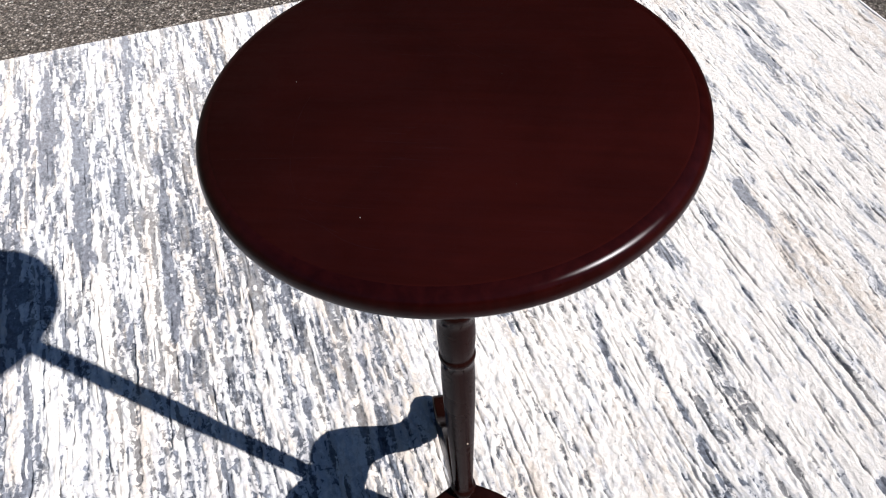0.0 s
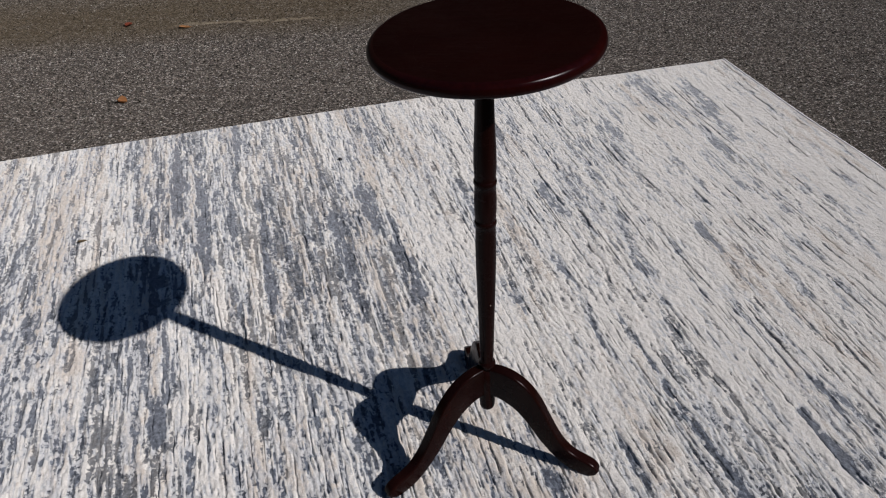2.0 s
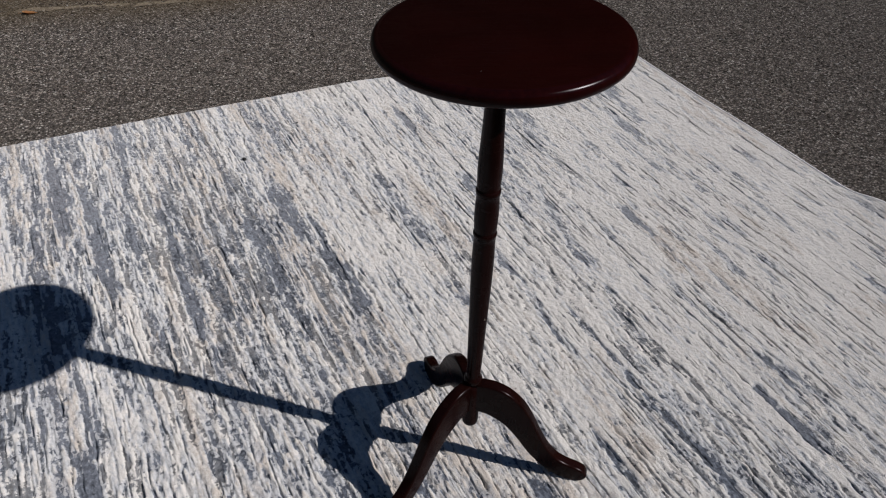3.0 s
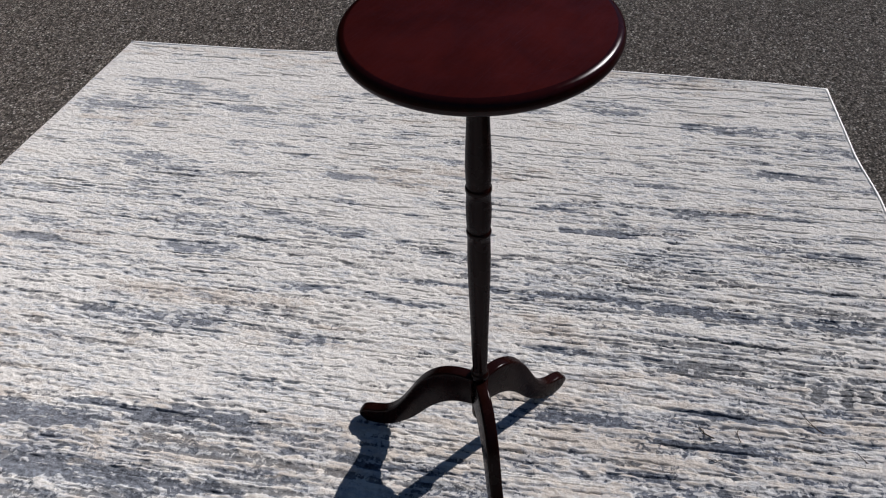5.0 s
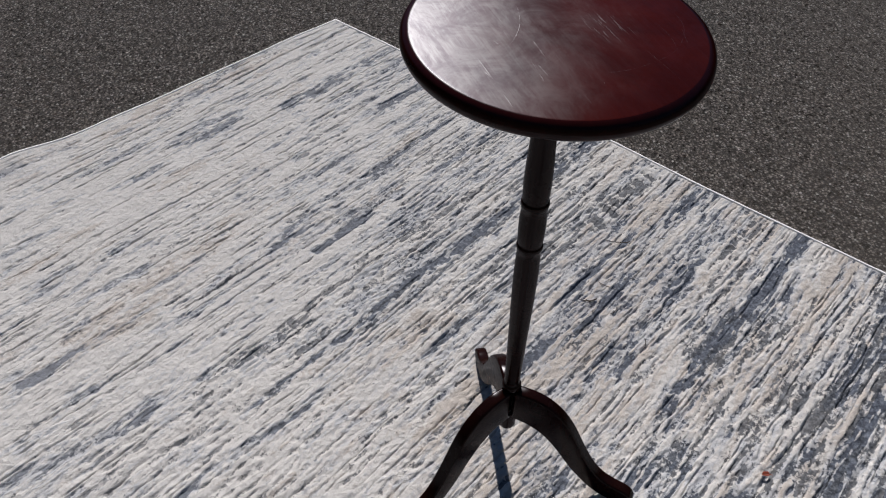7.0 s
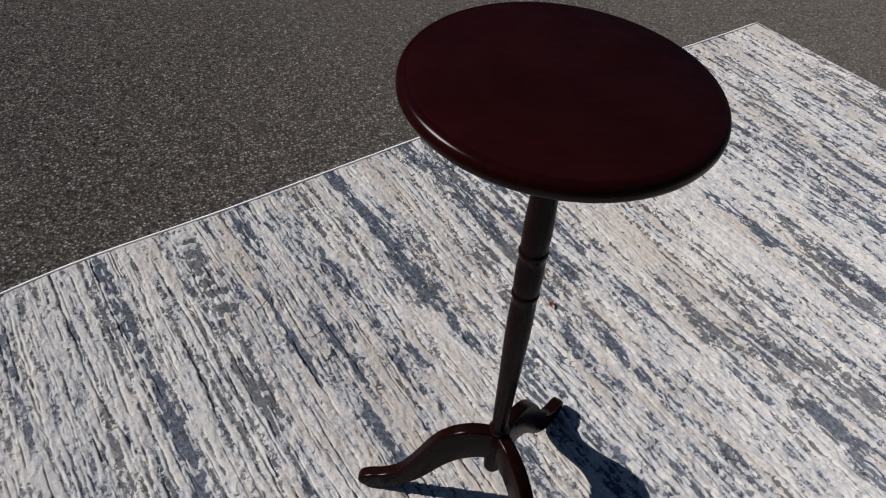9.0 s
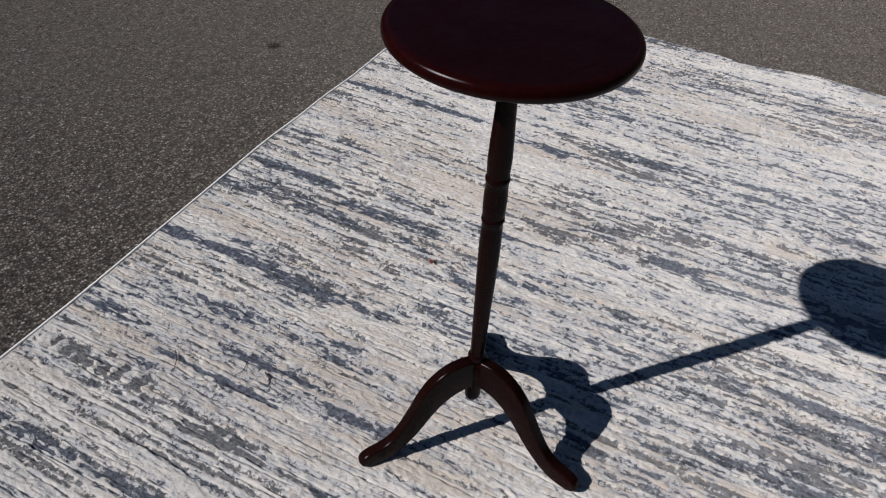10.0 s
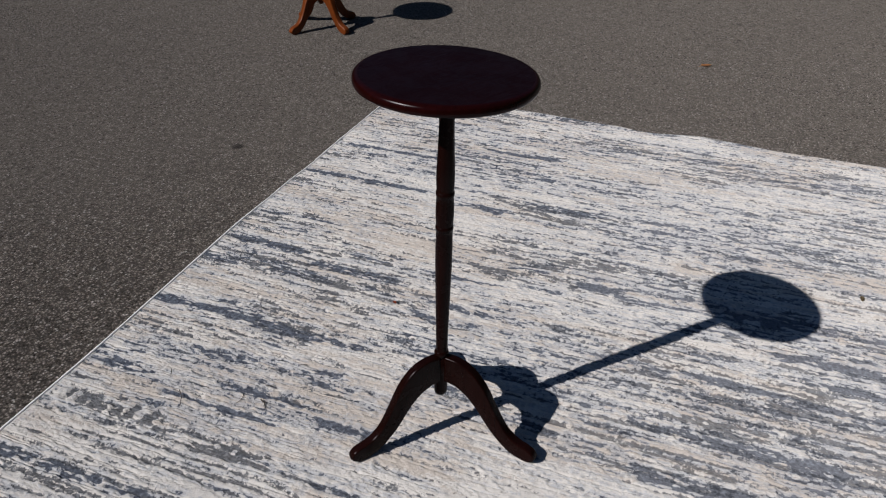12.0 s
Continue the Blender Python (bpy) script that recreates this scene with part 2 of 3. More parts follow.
def make_lacquer(name, body, sheen, glow, rough, clear=0.6, worn=False, stretch=(1, 1, 0.06)):
    """Stained wood under clear lacquer: a dark body, a broad sheen in the stain's own colour and a clear glossy coat.
    A worn top carries fine scratches and rub marks in its coat."""
    m = Nodes(name)
    m.tree.nodes.remove(m.bsdf)
    out = m.tree.nodes["Material Output"]
    grain = m.noise(150, 4, 0.6, m.coords(stretch), 0.4)
    broad = m.noise(9, 3, 0.5, m.coords())
    tone = m.step(m.math("ADD", m.math("MULTIPLY", grain, 0.6), m.math("MULTIPLY", broad, 0.4)), 0.3, 0.7)
    relief = m.bump(grain, 0.05, 0.0006)
    vary = 0.14 if worn else 0.35
    wood = m.add("ShaderNodeBsdfDiffuse", Roughness=0.3)
    stain = m.mix(tone, tuple((1 - vary) * c for c in body), tuple((1 + vary) * c for c in body))
    if worn:                                 # specks of dust
        dust = m.cells(70)
        pick = m.tree.nodes.new("ShaderNodeSeparateColor")
        m.link(dust.outputs["Color"], pick.inputs[0])
        spot = m.math("MULTIPLY", m.math("SUBTRACT", 1.0, m.step(dust.outputs["Distance"], 0.012, 0.026)), m.step(pick.outputs[0], 0.90, 0.92))
        stain = m.mix(spot, stain, (0.24, 0.22, 0.21))
    m.link(stain, wood.inputs["Color"])
    deep = m.add("ShaderNodeBsdfGlossy", Roughness=glow)
    deep.distribution = "BECKMANN"
    cloud = m.step(m.noise(11, 4, 0.6, m.coords(), 0.6), 0.34, 0.66)
    lustre = m.math("ADD", m.math("MULTIPLY", tone, 0.3), m.math("MULTIPLY", cloud, 0.7))
    m.link(m.mix(lustre, tuple(0.66 * c for c in sheen), tuple(1.25 * c for c in sheen)), deep.inputs["Color"])
    m.link(relief, deep.inputs["Normal"])
    under = m.tree.nodes.new("ShaderNodeAddShader")
    m.link(wood.outputs[0], under.inputs[0])
    m.link(deep.outputs[0], under.inputs[1])
    coat = m.add("ShaderNodeBsdfGlossy")
    coat.distribution = "BECKMANN"
    coat.inputs["Color"].default_value = (clear, clear, clear * 1.05, 1)
    if worn:
        rub = m.noise(10, 5, 0.7, m.coords((1, 1.8, 1), 0.6), 0.8)
        marks = smear = None
        for k, (turn, size, short) in enumerate(((0.55, 170, 0.05), (0.75, 240, 0.06), (2.2, 200, 0.04), (1.5, 280, 0.05), (2.8, 230, 0.05))):
            at = m.coords((short, 1.6, 1), turn)
            place = m.noise(13 + 4 * k, 2, 0.6, m.coords((1, 1, 1), turn + k))
            one = m.math("MULTIPLY", m.step(m.noise(size, 1, 0.4, at, 0.15), 0.74, 0.84), m.step(place, 0.54, 0.62))
            soft = m.math("MULTIPLY", m.step(m.noise(size * 0.6, 3, 0.7, at, 0.3), 0.42, 0.66), m.step(place, 0.47, 0.66))
            marks = one if marks is None else m.math("MAXIMUM", marks, one)
            smear = soft if smear is None else m.math("MAXIMUM", smear, soft)
        marks = m.math("MULTIPLY", marks, 0.5)
        worn_through = m.step(m.noise(120, 3, 0.7, m.coords()), 0.36, 0.60)
        # two rubbed spots of short parallel scuffs
        lines = m.step(m.noise(420, 2, 0.5, m.coords((0.07, 1, 1), 0.10)), 0.56, 0.66)
        for x, y, r in ((-.012, -.047, .034), (.100, .023, .015)):
            spot = m.tree.nodes.new("ShaderNodeVectorMath")
            spot.operation = "DISTANCE"
            m.link(m.coords(), spot.inputs[0])
            spot.inputs[1].default_value = (x, y, 0)
            here = m.math("SUBTRACT", 1.0, m.step(spot.outputs["Value"], 0.3 * r, r))
            marks = m.math("MAXIMUM", marks, m.math("MULTIPLY", m.math("MULTIPLY", lines, here), 0.5))
        for x1, y1, x2, y2, bow in SCRATCHES:
            marks = m.math("MAXIMUM", marks, m.math("MULTIPLY", m.math("MULTIPLY", m.scratch(x1, y1, x2, y2, bow), worn_through), 0.55))
        m.link(m.math("ADD", m.span(rub, rough - 0.06, rough + 0.08), m.math("MULTIPLY", marks, 0.06)), coat.inputs["Roughness"])
        swirl = m.math("ADD", m.math("MULTIPLY", m.noise(22, 6, 0.75, m.coords(), 0.8), 0.86), m.math("MULTIPLY", smear, 0.14))
        hazy = m.mix(m.step(swirl, 0.30, 0.62), (0.66 * clear, 0.66 * clear, 0.74 * clear), (1.18 * clear, 1.22 * clear, 1.28 * clear))
        m.link(m.mix(marks, hazy, (0.68, 0.68, 0.70)), coat.inputs["Color"])
        lift = m.math("ADD", m.math("MULTIPLY", marks, 0.9), m.math("MULTIPLY", rub, 0.5))
        m.link(m.bump(lift, 0.09, 0.0008), coat.inputs["Normal"])
    else:
        m.link(m.span(m.noise(40, 3, 0.6, m.coords()), rough - 0.05, rough + 0.08), coat.inputs["Roughness"])
        m.link(m.bump(m.noise(90, 2, 0.5, m.coords()), 0.05, 0.0008), coat.inputs["Normal"])
    edge = m.add("ShaderNodeFresnel", IOR=1.36)
    mixed = m.tree.nodes.new("ShaderNodeMixShader")
    m.link(m.math("ADD", edge.outputs[0], m.math("MULTIPLY", marks, 0.03)) if worn else edge.outputs[0], mixed.inputs[0])
    m.link(under.outputs[0], mixed.inputs[1])
    m.link(coat.outputs[0], mixed.inputs[2])
    m.link(mixed.outputs[0], out.inputs["Surface"])
    return m.mat


ASPHALT = make_asphalt()
PILE = make_pile()
BINDING = make_plain("rug_binding", (0.82, 0.81, 0.79), (0.92, 0.91, 0.90), 160, 0.95, 0.8)
JUTE = make_plain("rug_backing", (0.30, 0.27, 0.22), (0.42, 0.38, 0.31), 200, 0.95, 0.5)
MAHOGANY = make_lacquer("mahogany_lacquer", (0.0078, 0.0021, 0.0016), (0.0016, 0.0006, 0.0005), 0.68, 0.25, 0.32)
MAHOGANY_TOP = make_lacquer("mahogany_worn_top", (0.0060, 0.0012, 0.0009), (0.0178, 0.0020, 0.0014), 0.785, 0.335, 0.345, True, (0.06, 1, 1))
MAHOGANY_RIM = make_lacquer("mahogany_polished_rim", (0.0110, 0.0014, 0.0012), (0.0022, 0.0003, 0.0002), 0.66, 0.28, 0.46)
HONEY = make_lacquer("honey_oak_lacquer", (0.120, 0.029, 0.006), (0.02, 0.006, 0.002), 0.6, 0.36)
LEAF_TAN = make_plain("dry_leaf", (0.40, 0.18, 0.065), (0.60, 0.31, 0.13), 90, 0.75)
LEAF_RED = make_plain("red_leaf", (0.20, 0.035, 0.018), (0.34, 0.075, 0.03), 90, 0.7)
LEAF_DULL = make_plain("dull_leaf", (0.15, 0.115, 0.065), (0.26, 0.20, 0.115), 90, 0.8)
TWIG = make_plain("twig_bark", (0.030, 0.022, 0.016), (0.075, 0.055, 0.038), 300, 0.85)
SEED = make_plain("black_seed", (0.008, 0.008, 0.009), (0.022, 0.020, 0.019), 300, 0.5)
STONE = make_plain("pale_grit", (0.26, 0.25, 0.235), (0.50, 0.48, 0.45), 200, 0.7)
CHIP = make_plain("bare_wood_chip", (0.30, 0.24, 0.19), (0.42, 0.36, 0.30), 300, 0.8)


# ---- building helpers ----
def mesh_of(name, bm, material, smooth=True):
    me = bpy.data.meshes.new(name)
    bm.normal_update()
    bm.to_mesh(me)
    bm.free()
    me.materials.append(material)
    if smooth:
        me.polygons.foreach_set("use_smooth", [True] * len(me.polygons))
    return me


def part(name, bm, material, parent, label="", smooth=True):
    ob = new(name, mesh_of(name, bm, material, smooth))
    ob.parent = parent
    return tagged(ob, label)


def lathe(profile, steps=48):
    """A turned solid from (radius, height) pairs, bottom to top; closed where the radius is 0."""
    bm = bmesh.new()
    rings = []
    for r, z in profile:
        if r <= 1e-6:
            rings.append([bm.verts.new((0, 0, z))])
        else:
            rings.append([bm.verts.new((r * math.cos(2 * math.pi * k / steps), r * math.sin(2 * math.pi * k / steps), z)) for k in range(steps)])
    for a, b in zip(rings, rings[1:]):
        for k in range(steps):
            n = (k + 1) % steps
            if len(a) == 1:
                bm.faces.new((a[0], b[n], b[k]))
            elif len(b) == 1:
                bm.faces.new((a[k], a[n], b[0]))
            else:
                bm.faces.new((a[k], a[n], b[n], b[k]))
    return bm


def smooth_path(points, per=4):
    """Catmull-Rom through the points."""
    p = [np.array(q, float) for q in points]
    p = [2 * p[0] - p[1]] + p + [2 * p[-1] - p[-2]]
    out = []
    for a, b, c, d in zip(p, p[1:], p[2:], p[3:]):
        for k in range(per):
            t = k / per
            out.append(0.5 * (2 * b + (c - a) * t + (2 * a - 5 * b + 4 * c - d) * t * t + (3 * b - a - 3 * c + d) * t ** 3))
    return out + [p[-2]]


def bead(z, r, half, neck):
    """A turned bead round z between necks of a smaller radius."""
    return [(neck, z - half * 1.25)] + [(neck + (r - neck) * math.cos(a), z + half * math.sin(a)) for a in np.linspace(-1.35, 1.35, 9)] + [(neck, z + half * 1.25)]


def sawn_leg(tops, bottoms, thick, corner):
    """A curved leg sawn from a board, its upper and lower edge in the plane x, z, with rounded arrises and toe."""
    tops, bottoms = smooth_path(tops), smooth_path(bottoms)
    n = len(tops)
    bm = bmesh.new()
    rings = []
    for k in range(n):
        t, b = Vector((tops[k][0], 0, tops[k][1])), Vector((bottoms[k][0], 0, bottoms[k][1]))
        mid, half = (t + b) / 2, (t - b) / 2
        h = half.length
        w = thick / 2
        if k > n - 6:                        # the toe is rounded in plan
            w *= math.sqrt(max(0.0, 1 - ((k - (n - 6)) / 6.5) ** 2)) * 0.35 + 0.65
        c = min(corner, h * 0.9, w * 0.9)
        up = half.normalized()
        ring = []
        for sx, sz, a0 in ((1, 1, 0), (-1, 1, 90), (-1, -1, 180), (1, -1, 270)):
            for a in (0, 22, 45, 68, 90):
                q = radians(a0 + a)
                ring.append(bm.verts.new(mid + up * (sz * (h - c) + c * math.sin(q)) + Vector((0, sx * (w - c) + c * math.cos(q), 0))))
        rings.append(ring)
    for a, b in zip(rings, rings[1:]):
        for k in range(len(a)):
            j = (k + 1) % len(a)
            bm.faces.new((a[k], a[j], b[j], b[k]))
    bm.faces.new(rings[0][::-1])
    last = rings[-1]
    nose = sum((v.co for v in last), Vector()) / len(last) + Vector((0.0025, 0, -0.001))
    tip = bm.verts.new(nose)
    for k in range(len(last)):
        bm.faces.new((last[k], last[(k + 1) % len(last)], tip))
    bmesh.ops.recalc_face_normals(bm, faces=bm.faces)
    return bm


def tube(points, radii, steps=6):
    bm = bmesh.new()
    rings = []
    for k, p in enumerate(points):
        ahead = (Vector(points[min(k + 1, len(points) - 1)]) - Vector(points[max(k - 1, 0)])).normalized()
        side = ahead.cross(Vector((0, 0, 1)))
        side = side.normalized() if side.length > 1e-4 else Vector((1, 0, 0))
        up = side.cross(ahead)
        rings.append([bm.verts.new(Vector(p) + radii[k] * (side * math.cos(2 * math.pi * j / steps) + up * math.sin(2 * math.pi * j / steps))) for j in range(steps)])
    for a, b in zip(rings, rings[1:]):
        for j in range(steps):
            bm.faces.new((a[j], a[(j + 1) % steps], b[(j + 1) % steps], b[j]))
    bm.faces.new(rings[0][::-1])
    bm.faces.new(rings[-1])
    return bm


GROUND_Z = -0.011

# ---- ground ----
bm = bmesh.new()
bmesh.ops.create_grid(bm, x_segments=40, y_segments=40, size=400)
ground = new("ground", mesh_of("ground", bm, ASPHALT))
ground.location.z = GROUND_Z
tagged(ground, "grey-brown asphalt with fine pale grit and silt stains", "asphalt", kind="structure")

# ---- plain dark belt of trees, added out of view to close the place off, dim skylight and darken reflections ----
BELT_GREEN = make_plain("unseen_belt_green", (0.010, 0.016, 0.013), (0.030, 0.042, 0.032), 0.8, 0.9, 0.6, 0.2)


def build_unseen_belt():
    bm = bmesh.new()
    cols, levels = 120, 10
    ring = []
    for k in range(cols):
        a = 2 * math.pi * k / cols
        # lowered towards the sun, and south-west so sky reflects in the tabletop
        toward = max(0.0, math.cos(a - math.atan2(SUN_TO.y, SUN_TO.x)))
        top = (15.5 + 3.0 * noise.noise(Vector((math.cos(a) * 6, math.sin(a) * 6, 0)))) * (1 - 0.80 * toward ** 1.2)
        top *= 1 - 0.72 * max(0.0, math.cos(a - radians(228))) ** 2
        col = []
        for j in range(levels + 1):
            h = top * j / levels
            r = 16 + 2.2 * noise.noise(Vector((math.cos(a) * 5, math.sin(a) * 5, h * 0.35))) + 1.6 * (j / levels) ** 2
            col.append(bm.verts.new((r * math.cos(a), r * math.sin(a), h + GROUND_Z)))
        ring.append(col)
    for k in range(cols):
        a, b = ring[k], ring[(k + 1) % cols]
        for j in range(levels):
            bm.faces.new((a[j], b[j], b[j + 1], a[j + 1]))
    belt = new("backdrop", mesh_of("backdrop", bm, BELT_GREEN))
    return tagged(belt, "unseen dark green tree belt added round the asphalt to block skylight", "trees", kind="structure")


build_unseen_belt()

# ---- rug ----
RUG_AT = pose(1.4579, -0.1483, 0, 0, 0, 116.37)


def eased(x, xs, ys):
    x = np.asarray(x, float)
    k = np.clip(np.searchsorted(xs, x) - 1, 0, len(xs) - 2)
    xs, ys = np.array(xs), np.array(ys)
    t = np.clip((x - xs[k]) / (xs[k + 1] - xs[k]), 0, 1)
    t = t * t * (3 - 2 * t)
    return ys[k] + (ys[k + 1] - ys[k]) * t


def rug_outline(s, t):
    """Where the rug's own unit square lies: u along its streaks, v across them, with its slightly bowed edges."""
    u, v = 2.0 * s, 2.76 * t
    lo = eased(v, [0, 0.28, 0.5, 0.87, 1.2, 1.7, 1.95, 2.15, 2.76], [0, -0.004, -0.022, -0.045, -0.037, -0.037, -0.026, -0.014, 0.002])
    hi = eased(v, [0, 0.3, 0.64, 0.95, 1.85, 2.76], [1.993, 2.002, 2.014, 2.045, 2.049, 2.050])
    near = eased(u, [0, 0.19, 0.54, 0.75, 0.95, 1.06, 1.3, 1.65, 2.0], [0, -0.012, -0.019, -0.030, -0.050, -0.023, -0.020, -0.004, 0])
    far = eased(u, [0, 0.5, 0.83, 0.93, 1.13, 1.4, 2.0], [2.768, 2.768, 2.752, 2.738, 2.760, 2.736, 2.728])
    return lo + (hi - lo) * s, near + (far - near) * t


def lattice(u, v, su, sv, seed):
    """Smooth value noise with cells of su by sv metres."""
    rng = np.random.RandomState(seed)
    a, b = u / su + 60, v / sv + 60
    ia, ib = np.floor(a).astype(int), np.floor(b).astype(int)
    fa, fb = a - ia, b - ib
    fa, fb = fa * fa * (3 - 2 * fa), fb * fb * (3 - 2 * fb)
    table = rng.rand(ia.max() + 2, ib.max() + 2)
    return (table[ia, ib] * (1 - fa) + table[ia + 1, ib] * fa) * (1 - fb) + (table[ia, ib + 1] * (1 - fa) + table[ia + 1, ib + 1] * fa) * fb


# long streaks of navy yarn: from u, to u, at v, width
NAVY = [(-0.06, 0.56, 1.388, 0.026), (-0.03, 0.24, 1.679, 0.024), (0.23, 0.52, 1.644, 0.023), (-0.06, 0.58, 0.882, 0.028), (0.5, 0.82, 0.877, 0.018),
        (0.29, 0.55, 1.18, 0.019), (0.15, 0.48, 1.116, 0.017), (-0.03, 0.41, 2.092, 0.018), (0.43, 0.73, 2.062, 0.028), (0, 0.37, 2.305, 0.015),
        (0.51, 0.69, 0.677, 0.020), (-0.04, 0.16, 1.16, 0.015), (0.53, 0.69, 1.16, 0.015), (1.13, 1.51, 1.252, 0.026),
        (1.2, 1.46, 1.558, 0.019), (1.38, 1.82, 1.688, 0.024), (1.62, 2.01, 1.747, 0.024), (1.42, 1.67, 1.552, 0.018)]
# shorter flecks of the same yarn
FLECK = [(1.10, 1.55, 1.382, 0.024), (0, 0.09, 1.205, 0.015), (0.35, 0.43, 1.215, 0.014), (0.12, 0.45, 0.575, 0.013), (0.04, 0.2, 0.677, 0.017), (0.27, 0.34, 0.685, 0.015), (0.4, 0.47, 0.685, 0.013), (0.2, 0.46, 1.709, 0.009), (0.68, 0.96, 2.13, 0.02),
         (1.09, 1.25, 0.563, 0.017), (1.03, 1.15, 0.509, 0.016), (0.95, 1.03, 0.505, 0.014), (0.97, 1.06, 0.677, 0.014), (1.27, 1.45, 1.802, 0.018),
         (0.53, 0.79, 1.713, 0.016), (0.41, 0.56, 1.595, 0.014), (0.91, 1.04, 1.787, 0.017), (0.8, 1.02, 0.876, 0.013), (0.88, 1, 0.943, 0.014), (0.58, 0.77, 0.612, 0.014),
         (1.69, 1.88, 0.868, 0.014), (0.6, 0.74, 1.014, 0.012), (0.59, 0.79, 1.59, 0.017), (0.13, 0.34, 1.258, 0.013), (0.56, 0.72, 1.47, 0.012),
         (0.73, 0.89, 1.81, 0.012), (1.43, 1.62, 1.62, 0.016), (0.1, 0.4, 1.83, 0.013), (0.68, 0.78, 2.29, 0.013), (0.45, 0.75, 2.42, 0.014)]
# grey hatched runs
HATCH = [(-0.04, 0.26, 1.046, 0.034), (0.33, 0.48, 1.02, 0.03), (1.15, 1.35, 1.43, 0.02)]
# softer, paler ones
FADED = [(1.23, 1.6, 1.046, 0.026), (1.04, 1.19, 1.055, 0.024), (1.09, 1.23, 0.653, 0.02), (0.92, 1.07, 1.79, 0.024), (0.95, 1.2, 0.93, 0.018),
         (0.03, 0.42, 0.238, 0.042), (0.45, 0.69, 0.186, 0.055), (0.05, 0.3, 0.42, 0.03), (1.6, 1.78, 0.545, 0.034), (1.36, 1.52, 0.48, 0.03), (1.25, 1.36, 0.494, 0.02),
         (1.05, 1.2, 0.76, 0.028), (1.12, 1.25, 0.935, 0.02), (1.35, 1.52, 0.852, 0.036), (1.5, 1.78, 0.245, 0.05), (1.66, 1.96, 0.21, 0.045), (-0.05, 0.37, 1.577, 0.02), (0.95, 1.06, 0.766, 0.018), (1.76, 2, 0.346, 0.06), (1.4, 1.66, 1.3, 0.05)]
# undyed runs
CREAM = [(1.12, 1.82, 1.575, 0.022), (1.17, 1.42, 1.665, 0.022), (0.0, 0.34, 1.722, 0.012), (0.3, 0.6, 1.762, 0.02), (0.55, 0.85, 2.175, 0.03)]


# how much yarn is dyed, over a coarse grid of v (rows) and u (columns)
DYED = np.array([[.45, .34, .26, .28, .28], [.52, .46, .34, .36, .36], [.74, .64, .52, .70, .62], [.80, .74, .64, .92, .80],
                 [.86, .88, .76, .98, .90], [.90, .92, .92, 1.0, .90], [.80, .80, .85, .90, .80]])
DYED_V = [-0.1, 0.5, 1.0, 1.4, 1.8, 2.2, 2.9]


def tabled(u, v):
    a = np.clip(u / 0.5, 0, 3.999)
    k = a.astype(int)
    rows = [eased(v, DYED_V, list(DYED[:, c])) for c in range(5)]
    stack = np.stack(rows)
    low = np.take_along_axis(stack, k[None], 0)[0]
    high = np.take_along_axis(stack, k[None] + 1, 0)[0]
    return low + (high - low) * (a - k)


